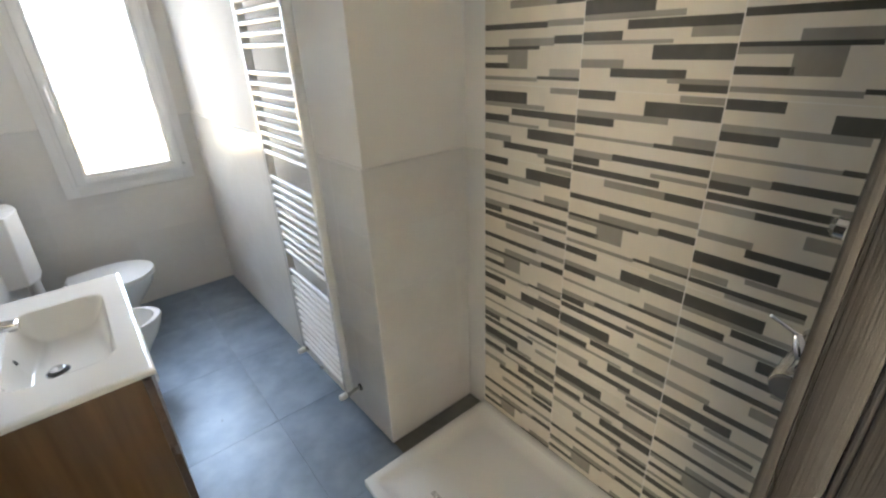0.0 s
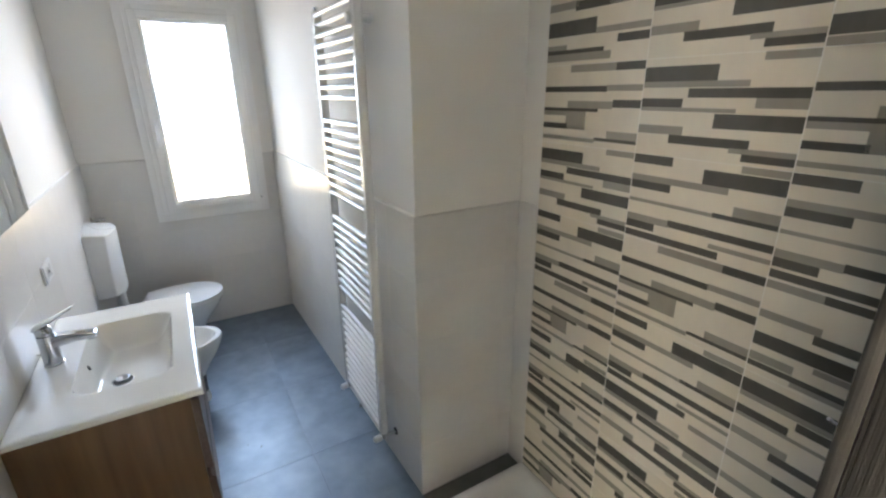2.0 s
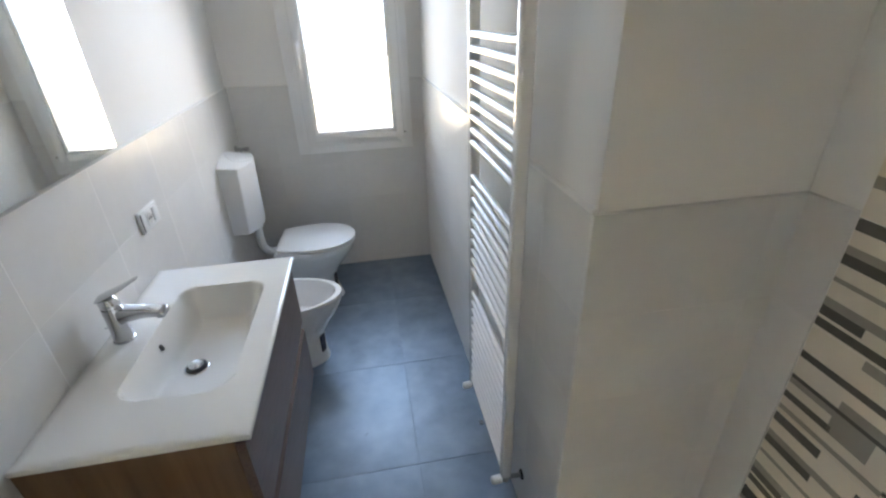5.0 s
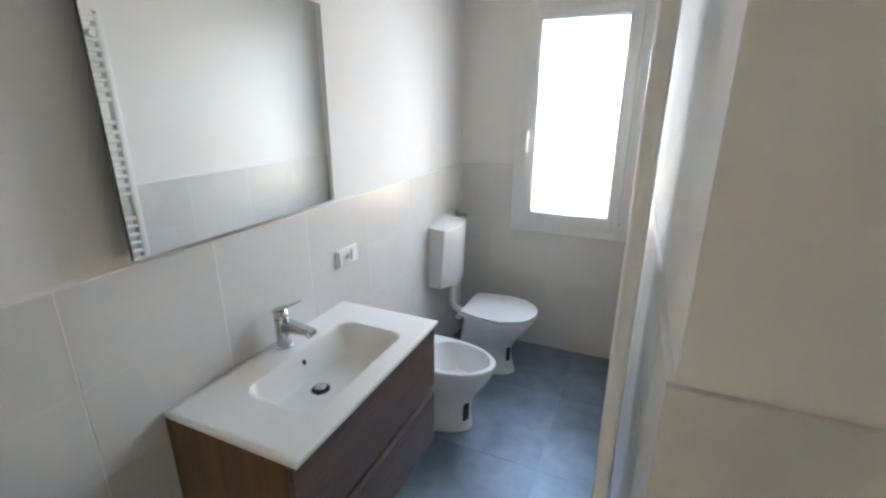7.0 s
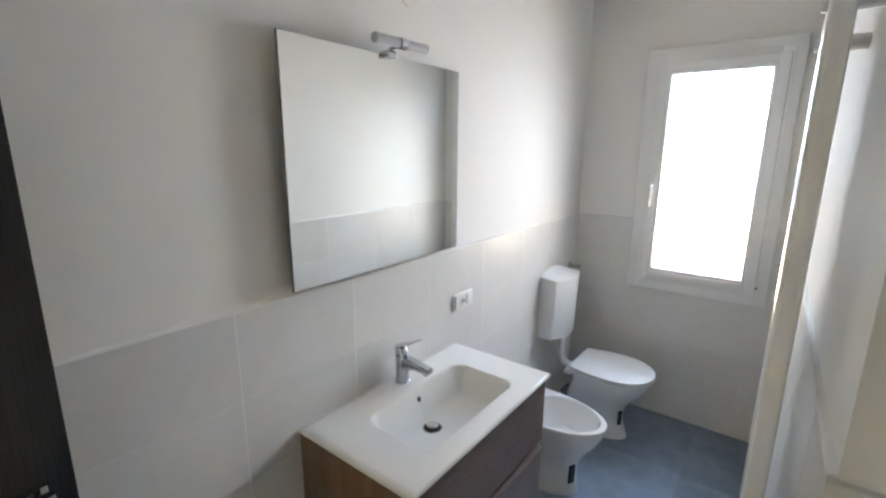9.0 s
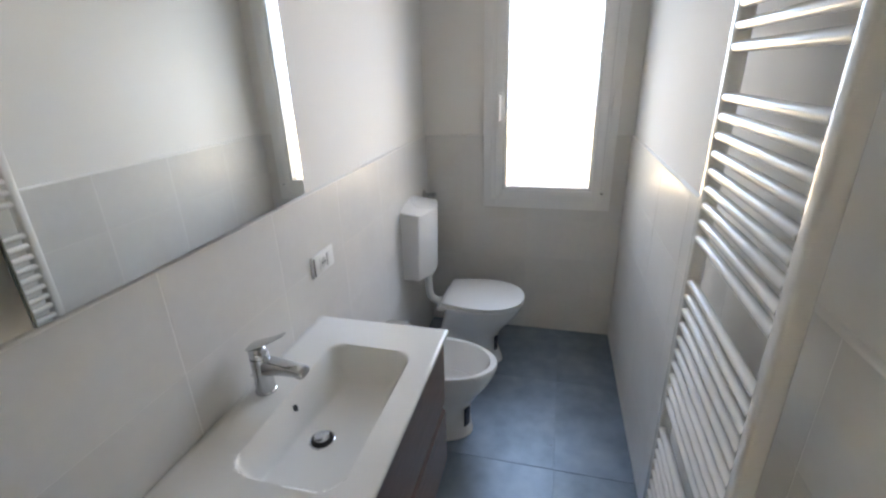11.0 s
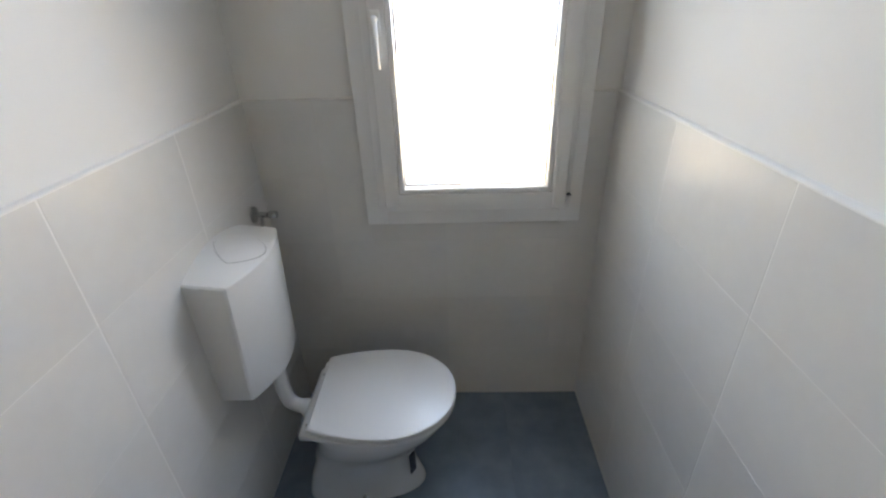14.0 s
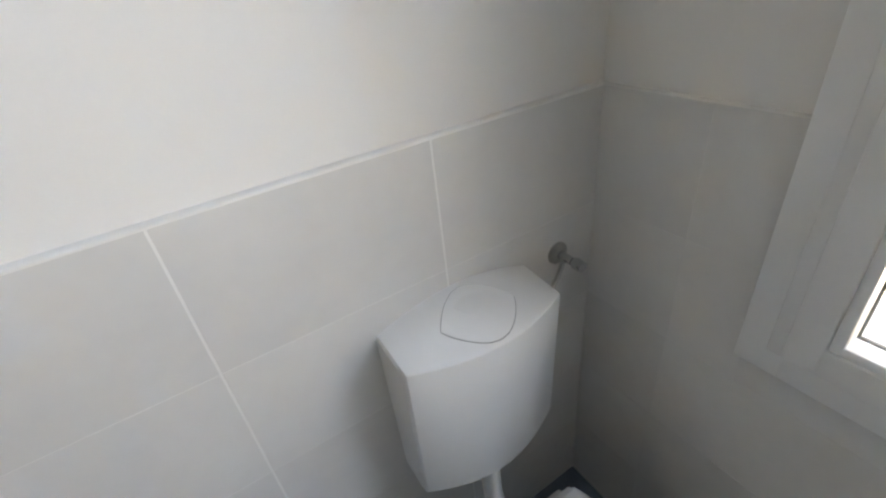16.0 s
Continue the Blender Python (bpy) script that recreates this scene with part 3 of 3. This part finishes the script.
def mixer_tap(name, x, y, z, k, label, rise=1.0):
    """A chrome single-lever tap: body, spout towards +x, cap and lever; rise: how far the lever slants up."""
    tap = thing(name, (x, y, z), label, "tap")
    rings = []
    for h, r in ((0, 0.0265), (0.004, 0.0265), (0.006, 0.0245), (0.05, 0.0238), (0.095, 0.0242), (0.102, 0.0242)):
        rings.append([(x + k * r * math.cos(t), y + k * r * math.sin(t), z + k * h) for t in np.linspace(0, 2 * math.pi, 28, endpoint=False)])
    part("body", loft(rings), CHROME, tap)
    rings = []
    for d, zc, hw, hh in ((0.006, 0.074, 0.0205, 0.023), (0.03, 0.078, 0.0205, 0.0185), (0.07, 0.0785, 0.0195, 0.0135), (0.112, 0.075, 0.0185, 0.0100), (0.122, 0.0735, 0.0180, 0.0088), (0.1245, 0.073, 0.0165, 0.0072)):
        rings.append([(x + k * d, y + k * hw * math.copysign(abs(math.cos(t)) ** 0.4, math.cos(t)), z + k * (zc + hh * math.copysign(abs(math.sin(t)) ** 0.4, math.sin(t)))) for t in np.linspace(0, 2 * math.pi, 24, endpoint=False)])
    spout = part("spout", loft(rings), CHROME, tap)
    part("aerator", tube([(x + k * 0.108, y, z + k * 0.068), (x + k * 0.106, y, z + k * 0.058)], k * 0.011, 16), STEEL, spout)
    rings = []
    for h, r, dx in ((0.103, 0.0225, 0), (0.112, 0.0235, -0.001), (0.124, 0.0225, -0.002), (0.132, 0.017, -0.003), (0.136, 0.008, -0.003)):
        rings.append([(x + k * (dx + r * math.cos(t)), y + k * r * math.sin(t), z + k * (h - 0.12 * r * math.cos(t))) for t in np.linspace(0, 2 * math.pi, 28, endpoint=False)])
    cap = part("cap", loft(rings), CHROME, tap)
    rings = []
    for d, zc, hw, hh in ((-0.026, 0.124, 0.014, 0.005), (-0.018, 0.129, 0.021, 0.008), (0.004, 0.138, 0.0225, 0.0085), (0.03, 0.149, 0.0195, 0.0062), (0.058, 0.163, 0.0155, 0.0046), (0.078, 0.174, 0.0125, 0.0038), (0.084, 0.1765, 0.008, 0.0022)):
        rings.append([(x + k * d, y + k * hw * math.cos(t), z + k * (0.138 + (zc - 0.138) * rise + hh * math.sin(t))) for t in np.linspace(0, 2 * math.pi, 20, endpoint=False)])
    part("lever", loft(rings), CHROME, tap)
    part("pull_rod", tube([(x - k * 0.022, y - 0.002, z + k * 0.04), (x - k * 0.034, y - 0.004, z + k * 0.042)], 0.0025, 8), CHROME, tap)
    return tap


mixer_tap("basin_tap", -0.146, 1.819, TZ, 1.06, "chrome single-lever tap on the basin")

# ---- mirror, its lamp and wires ----
mirror = thing("wall_mirror", (-0.185, 1.79, 1.28), "large frameless mirror hung above the basin", "mirror")
part("backing", box(XL + 0.004, -0.1762, 1.45, 2.137, 1.33, 1.925, 0.001), BACKING, mirror, "dark mirror edge")
part("edge_board", box(-0.176, -0.1702, 1.3945, 2.1885, 1.2895, 1.9805, 0.0005, 1), BACKING, mirror, "dark board behind the mirror rim")
part("mirror_glass", box(-0.170, -0.1665, 1.3955, 2.1875, 1.2905, 1.9795, 0.0005, 1), MIRROR, mirror)
mirror.rotation_euler = (0, 0, radians(0.6))
lamp = thing("mirror_lamp", (-0.165, 1.80, 1.975), "chrome mirror lamp with frosted grey bar, unlit", "wall lamp")
part("clamp", box(-0.176, -0.145, 1.772, 1.812, 1.968, 1.990, 0.003), CHROME, lamp)
part("arm", tube(bend([(-0.158, 1.79, 1.988), (-0.145, 1.80, 2.002), (-0.13, 1.815, 2.012)], 5), 0.009, 12), CHROME, lamp)
part("collar", tube([(-0.128, 1.803, 2.012), (-0.128, 1.832, 2.012)], 0.0185, 20), CHROME, lamp)
part("diffuser", tube([(-0.128, 1.698, 2.010), (-0.128, 1.80, 2.012)], 0.0155, 20), ACRYL, lamp)
part("diffuser", tube([(-0.128, 1.835, 2.012), (-0.128, 1.935, 2.014)], 0.0155, 20), ACRYL, lamp)
wires = thing("loose_wires", (XL, 1.85, 2.2), "loose white lamp wires hanging from the wall", "cable")
part("wire", tube(bend([(XL - 0.005, 1.845, 2.26), (XL + 0.012, 1.84, 2.24), (XL + 0.02, 1.845, 2.20), (XL + 0.016, 1.852, 2.175)], 6), 0.002, 8), WIRE, wires)
part("wire", tube(bend([(XL - 0.005, 1.85, 2.262), (XL + 0.014, 1.862, 2.24), (XL + 0.024, 1.862, 2.20), (XL + 0.03, 1.89, 2.155), (XL + 0.034, 1.905, 2.148)], 6), 0.002, 8), WIRE, wires)

# ---- socket ----
sx = XT - 0.003
SY = 2.206                                                    # the plate's near end
socket = thing("wall_socket", (sx, SY + 0.072, 0.985), "white wall socket plate with a switch", "socket")
part("plate", box(sx, sx + 0.009, SY, SY + 0.146, 0.985, 1.062, 0.003), PLASTIC, socket)
part("socket_insert", box(sx + 0.009, sx + 0.011, SY + 0.044, SY + 0.089, 0.999, 1.047, 0.0008), PLASTIC, socket)
well = part("socket_well", tube([(sx + 0.0095, SY + 0.0665, 1.023), (sx + 0.0115, SY + 0.0665, 1.023)], 0.019, 28), WELL, socket, "recessed round socket")
for dy in (-0.0095, 0, 0.0095):
    part("pin_hole", tube([(sx + 0.011, SY + 0.0665 + dy, 1.023), (sx + 0.0125, SY + 0.0665 + dy, 1.023)], 0.0034, 12), BLACK, well)
part("rocker", box(sx + 0.008, sx + 0.0135, SY + 0.097, SY + 0.119, 0.999, 1.047, 0.002), PLASTIC, socket)
part("rocker_gap", box(sx + 0.0085, sx + 0.0094, SY + 0.0935, SY + 0.0965, 0.999, 1.047), INK, socket, "thin dark gap beside the rocker")
part("open_slot", box(sx + 0.0085, sx + 0.0096, SY + 0.004, SY + 0.014, 0.991, 1.055), INK, socket, "dark gap beside the module")

# ---- toilet ----
TY = 3.265
toilet = thing("toilet", (0.12, TY, 0), "white ceramic floor toilet with closed lid", "toilet")
rings = [dring(z, b, f, w, TY, q) for z, b, f, w, q in (
    (0.0, -0.080, 0.330, 0.100, 5.0), (0.012, -0.080, 0.331, 0.100, 5.0), (0.04, -0.074, 0.322, 0.096, 5.0), (0.10, -0.060, 0.302, 0.090, 4.5), (0.16, -0.040, 0.298, 0.092, 4.0),
    (0.21, -0.04, 0.318, 0.112, 2.5), (0.26, -0.025, 0.358, 0.138, 2.7), (0.31, -0.012, 0.400, 0.162, 2.9), (0.35, -0.004, 0.424, 0.175, 3.0), (0.385, 0.0, 0.434, 0.181, 3.2), (0.393, 0.002, 0.432, 0.179, 3.2))]
bowl = part("bowl", loft(rings), CERAMIC, toilet, smooth=60)


def lid_ring(z, xb, xf, hb, hw, r=0.005):
    """A toilet seat's plan: straight back edge of half-width hb, full width hw, rounded front at xf."""
    xc, side = xb + (xf - xb) * 0.50, []
    for k in range(16):
        t = math.pi / 2 * k / 15
        side.append((xc + (xf - xc) * math.cos(t), hw * math.sin(t) ** 0.94))
    for k in range(1, 9):
        t = k / 8
        side.append((xc - (xc - xb - r) * t, hw - (hw - hb) * t ** 2.0))
    for k in range(1, 5):
        t = math.pi / 2 * k / 4
        side.append((xb + r - r * math.sin(t), hb - r + r * math.cos(t)))
    return [(x, TY + y, z) for x, y in side] + [(x, TY - y, z) for x, y in reversed(side[1:])]


part("seat", loft([lid_ring(z, -0.012 + i, 0.4455 - i, 0.158 - i, 0.191 - i) for z, i in ((0.3975, 0.004), (0.399, 0.0), (0.4085, 0.0), (0.4105, 0.003))]), PLASTIC, toilet, "white plastic seat", 40)
part("lid", loft([lid_ring(z, 0.004 + i, 0.448 - i, 0.157 - i, 0.193 - i) for z, i in ((0.4165, 0.006), (0.4168, 0.001), (0.4185, 0.0), (0.430, 0.0), (0.4332, 0.002), (0.4350, 0.008))]), PLASTIC, toilet, "white plastic lid, closed", 40)
for q in (-1, 1):
    part("hinge", tube([(0.000, TY + q * 0.125, 0.416), (0.000, TY + q * 0.085, 0.416)], 0.0075, 14), PLASTIC, toilet)
part("hinge_ledge", box(-0.030, 0.02, TY - 0.145, TY + 0.145, 0.366, 0.3945, 0.010, 3), CERAMIC, toilet)
part("inlet_spigot", tube([(-0.02, TY, 0.352), (-0.055, TY, 0.352)], 0.032, 20), CERAMIC, toilet)
part("floor_screw", tube([(0.13, TY - 0.105, 0.045), (0.13, TY - 0.117, 0.045)], 0.007, 12), STEEL, toilet)
part("sticker", loft([[(0.300, TY - 0.040, 0.10), (0.286, TY - 0.062, 0.10), (0.286, TY - 0.062, 0.19), (0.300, TY - 0.040, 0.19)], [(0.3045, TY - 0.042, 0.10), (0.2905, TY - 0.064, 0.10), (0.2905, TY - 0.064, 0.19), (0.3045, TY - 0.042, 0.19)]]), STICK, toilet, "small dark sticker")

# ---- cistern ----
CX, CY0, CY1, CZ = XT - 0.0072, 3.106, 3.462, 0.932


def cistern_ring(s, inset=0.0):
    """Section of the cistern across its width at s from 0 to 1: bowed front, level front edge, crowned lid."""
    y = CY0 + (CY1 - CY0) * s
    b = math.sin(math.pi * s) ** 0.9
    d, zt, zb = 0.104 + 0.042 * b - inset, CZ - 0.006 * s - inset, 0.556 - 0.010 * b + inset
    taper = 0.016 - 0.006 * b
    return [(CX, y, zb), (CX + d - taper - 0.012, y, zb), (CX + d - taper - 0.003, y, zb + 0.003), (CX + d - taper, y, zb + 0.012), (CX + d, y, zt - 0.007), (CX + d - 0.0012, y, zt - 0.0025), (CX + d - 0.005, y, zt), (CX, y, zt + 0.010 + 0.038 * b)]


cistern = thing("toilet_cistern", (CX, 3.27, 0.59), "white plastic low-level cistern on the tiled wall", "cistern")
steps = [0.0] + [0.012 + 0.976 * k / 24 for k in range(25)] + [1.0]
part("tank", loft([cistern_ring(min(max(s, 0), 1), 0.004 if s in (0.0, 1.0) else 0.0) for s in steps]), PLASTIC, cistern, smooth=28)


def lid_z(x, y):
    s = (y - CY0) / (CY1 - CY0)
    b = math.sin(math.pi * s) ** 0.9
    zt, d = CZ - 0.006 * s, 0.104 + 0.042 * b
    return zt + (0.010 + 0.038 * b) * (1 - (x - CX) / (d - 0.005))


def leaf_outline(grow):
    """The flush button's plan: a rounded leaf with a tip at either end."""
    out = []
    for k in range(24):
        t = k / 23
        out.append((CX + 0.072 + (0.064 + grow) * math.sin(math.pi * t) ** 0.8, 3.203 - grow + (0.166 + 2 * grow) * t))
    for k in range(1, 23):
        t = 1 - k / 23
        out.append((CX + 0.072 - (0.060 + grow) * math.sin(math.pi * t) ** 0.8, 3.203 - grow + (0.166 + 2 * grow) * t))
    return out


part("button_gap", loft([[(x, y, lid_z(x, y) + h) for x, y in leaf_outline(0.0010)] for h in (-0.004, 0.0006)]), INK, cistern, "dark gap round the button")
button = part("flush_button", loft([[(x, y, lid_z(x, y) + h) for x, y in leaf_outline(g)] for h, g in ((-0.004, 0.0), (0.0014, 0.0), (0.0022, -0.002))]), PLASTIC, cistern, "leaf-shaped flush button", 30)
part("flush_pipe", tube(bend([(-0.113, 3.268, 0.58), (-0.113, 3.268, 0.50), (-0.111, 3.268, 0.43), (-0.10, 3.267, 0.385), (-0.07, 3.267, 0.362), (-0.03, 3.265, 0.353)], 6), 0.0225, 20), PLASTIC, cistern, "white bent flush pipe")
part("pipe_nut", tube([(-0.113, 3.268, 0.556), (-0.113, 3.268, 0.528)], 0.031, 12), PLASTIC, cistern)

valve = thing("angle_valve", ((XT - 0.014), 3.55, 0.93), "small chrome angle valve on the tiles", "valve")
part("rosette", tube([((XT - 0.014) + 0.006, 3.555, 0.927), ((XT - 0.014) + 0.011, 3.555, 0.927), ((XT - 0.014) + 0.016, 3.555, 0.927)], [0.027, 0.026, 0.014], 24), STEEL, valve)
part("valve_body", tube([((XT - 0.014) + 0.012, 3.555, 0.927), ((XT - 0.014) + 0.052, 3.555, 0.927)], 0.0095, 16), CHROME, valve)
part("valve_knob", tube([((XT - 0.014) + 0.054, 3.555, 0.927), ((XT - 0.014) + 0.060, 3.555, 0.927), ((XT - 0.014) + 0.082, 3.555, 0.927)], [0.010, 0.0135, 0.0125], 10), CHROME, valve)
part("supply_hose", tube(bend([((XT - 0.014) + 0.036, 3.543, 0.922), ((XT - 0.014) + 0.036, 3.533, 0.895), ((XT - 0.014) + 0.038, 3.50, 0.86), ((XT - 0.014) + 0.04, 3.43, 0.84)], 6), 0.0055, 10), STEEL, valve, "braided supply hose")

# ---- bidet ----
BY = 2.662
bidet = thing("bidet", (0.12, BY, 0), "white ceramic floor bidet beside the vanity", "bidet")
outer = [(0.0, -0.085, 0.262, 0.112, 2.6), (0.015, -0.085, 0.264, 0.113, 2.6), (0.05, -0.082, 0.255, 0.106, 2.6), (0.12, -0.085, 0.250, 0.102, 2.5), (0.18, -0.105, 0.262, 0.112, 2.5), (0.24, -0.135, 0.300, 0.135, 2.6),
         (0.30, -0.165, 0.342, 0.158, 2.8), (0.35, -0.180, 0.366, 0.170, 2.9), (0.385, -0.185, 0.376, 0.175, 2.9), (0.396, -0.1845, 0.3755, 0.1745, 2.9), (0.4005, -0.182, 0.373, 0.172, 2.9)]
rings = [dring(z, b, f, w, BY, q) for z, b, f, w, q in outer]
inner = [(0.4005, 0.000, 0.3435, 0.1440, 2.4), (0.3955, 0.003, 0.3410, 0.1415, 2.4), (0.388, 0.006, 0.338, 0.1395, 2.4), (0.36, 0.016, 0.328, 0.132, 2.3), (0.32, 0.035, 0.305, 0.114, 2.2), (0.275, 0.06, 0.262, 0.084, 2.1), (0.258, 0.075, 0.18, 0.045, 2.0)]
rings += [dring(z, b, f, w, BY, q) for z, b, f, w, q in inner]
part("bowl", loft(rings), CERAMIC, bidet, smooth=32)
part("overflow", tube([(0.012, BY, 0.372), (0.024, BY, 0.370)], 0.010, 16), BLACK, bidet)
part("sticker", loft([[(0.246, BY - 0.030, 0.07), (0.232, BY - 0.060, 0.07), (0.234, BY - 0.061, 0.17), (0.248, BY - 0.031, 0.17)], [(0.253, BY - 0.033, 0.07), (0.239, BY - 0.063, 0.07), (0.240, BY - 0.063, 0.17), (0.256, BY - 0.034, 0.17)]]), STICK, bidet, "small dark sticker")
mixer_tap("bidet_tap", -0.118, BY, 0.400, 1.12, "chrome single-lever tap on the bidet", 0.35)

# ---- towel radiator ----
RX, RY0, RY1 = 0.931, 1.655, 2.119
radiator = thing("towel_radiator", (RX, 1.883, 0.19), "tall white ladder towel radiator on the wall", "radiator")
for y in (RY0, RY1):
    rings = []
    for z, k in ((0.188, 0.90), (0.191, 1.0), (1.995, 1.0), (2.000, 0.88)):
        rings.append([(RX + k * 0.0175 * math.copysign(abs(math.cos(t)) ** 0.5, math.cos(t)), y + k * 0.0185 * math.copysign(abs(math.sin(t)) ** 0.5, math.sin(t)), z) for t in np.linspace(0, 2 * math.pi, 28, endpoint=False)])
    part("upright", loft(rings), ENAMEL, radiator, smooth=40)
BARP = 0.0403                                                 # the bars' spacing within a group
zs = [top - BARP * k for top, count in ((1.985, 9), (1.565, 9), (1.126, 10), (0.657, 12)) for k in range(count)]
for z in zs:
    part("bar", tube([(RX - 0.006, RY0 + 0.016, z), (RX - 0.006, RY1 - 0.016, z)], 0.0112, 14, caps=False), ENAMEL, radiator)
for y, wall_x in ((RY0 + 0.040, 1.003), (RY1 - 0.040, 0.998)):
    for z in (1.926,):
        bracket = part("bracket", tube([(RX - 0.012, y, z), (wall_x, y, z)], 0.0165, 18), ENAMEL, radiator)
        part("clip", tube([(RX - 0.026, y, z), (RX - 0.022, y, z), (RX - 0.012, y, z)], [0.0145, 0.017, 0.0165], 18), ENAMEL, bracket, "white bracket clip")
for y, wall_x in ((RY0, 0.992), (RY1, 0.985)):
    v = part("radiator_valve", tube([(RX, y, 0.190), (RX, y, 0.158)], 0.0125, 14), STEEL, radiator, "dull metal valve")
    part("tail", tube(bend([(RX, y, 0.168), (RX + 0.03, y, 0.168), (wall_x, y, 0.168)], 4), 0.0085, 12), STEEL, v)
    part("rosette", tube([(wall_x - 0.006, y, 0.168), (wall_x, y, 0.168)], [0.015, 0.019], 18), BLACK, v, "dark pipe rosette")
    part("valve_cap", tube([(RX - 0.012, y, 0.166), (RX - 0.018, y, 0.166), (RX - 0.044, y, 0.164), (RX - 0.050, y, 0.164)], [0.011, 0.0155, 0.0150, 0.010], 16), PLASTIC, v, "white valve cap")
part("air_vent", tube([(RX, RY1, 2.000), (RX, RY1, 2.010), (RX, RY1, 2.016)], [0.008, 0.008, 0.012], 12), CHROME, radiator)
part("drain_cap", tube([(RX - 0.02, 1.883, 0.192), (RX - 0.035, 1.883, 0.192)], 0.009, 12), CHROME, radiator)

# ---- shower ----
SX0, SX1, SY0, SY1, SZ = 0.786, XA - 0.011, YD + 0.001, 1.305, 0.036
tray = thing("shower_tray", (1.13, 0.7, 0), "white acrylic shower tray with a raised rim", "shower tray")
rings = [rrect(SX0 + i, SX1 - i, SY0 + i, SY1 - i, z, r) for i, z, r in ((0.0, 0.0, 0.008), (0.0, SZ - 0.003, 0.008), (0.003, SZ, 0.008), (0.036, SZ, 0.02), (0.040, SZ - 0.003, 0.022), (0.072, 0.014, 0.04), (0.10, 0.012, 0.05))]
part("tray_body", loft(rings), CERAMIC, tray, smooth=50)
txt = bpy.data.curves.new("size_mark", "FONT")
txt.body, txt.size, txt.extrude, txt.align_x = "120x70", 0.029, 0.0003, "LEFT"
mark = new("size_mark", txt)
mark.location, mark.rotation_euler = (0.985, 1.004, 0.0126), (0, 0, radians(90))
mark.data.materials.append(INK)
mark.parent, mark.matrix_parent_inverse = tray, Matrix.Translation(tray.location).inverted()
part("print_bar", box(0.945, 0.957, 1.01, 1.032, 0.0122, 0.0127), INK, tray)

shower = thing("shower_mixer", (1.1, YD, 1.155), "chrome shower mixer with a thin lever", "shower mixer")
part("wall_plate", tube([(1.13, YD, 1.155), (1.13, YD + 0.012, 1.155)], 0.032, 32), CHROME, shower)
part("inlet", tube([(1.13, YD + 0.012, 1.155), (1.13, YD + 0.045, 1.155)], 0.016, 20), CHROME, shower)
body = part("mixer_body", tube([(1.005, YD + 0.065, 1.155), (1.010, YD + 0.065, 1.155), (1.175, YD + 0.065, 1.155), (1.18, YD + 0.065, 1.155)], [0.022, 0.024, 0.024, 0.022], 28), CHROME, shower)
part("end_cap", tube([(1.0045, YD + 0.065, 1.155), (1.000, YD + 0.065, 1.155)], [0.0215, 0.0205], 28), INK, body, "dark grey end cap")
lever = part("lever", tube([(1.075, YD + 0.068, 1.177), (1.078, YD + 0.075, 1.190), (1.088, YD + 0.083, 1.202)], [0.011, 0.009, 0.006], 14), CHROME, shower)
part("lever_rod", tube([(1.088, YD + 0.083, 1.202), (1.040, YD + 0.115, 1.245)], 0.0028, 10), CHROME, lever)
rail = thing("shower_bracket", (1.2, YD, 1.35), "small chrome hand shower bracket", "shower bracket")
part("bracket", tube([(1.19, YD, 1.355), (1.19, YD + 0.006, 1.355), (1.19, YD + 0.05, 1.355), (1.19, YD + 0.070, 1.356), (1.19, YD + 0.082, 1.357), (1.19, YD + 0.096, 1.358), (1.19, YD + 0.104, 1.358)], [0.022, 0.014, 0.010, 0.010, 0.019, 0.019, 0.010], 20), CHROME, rail)
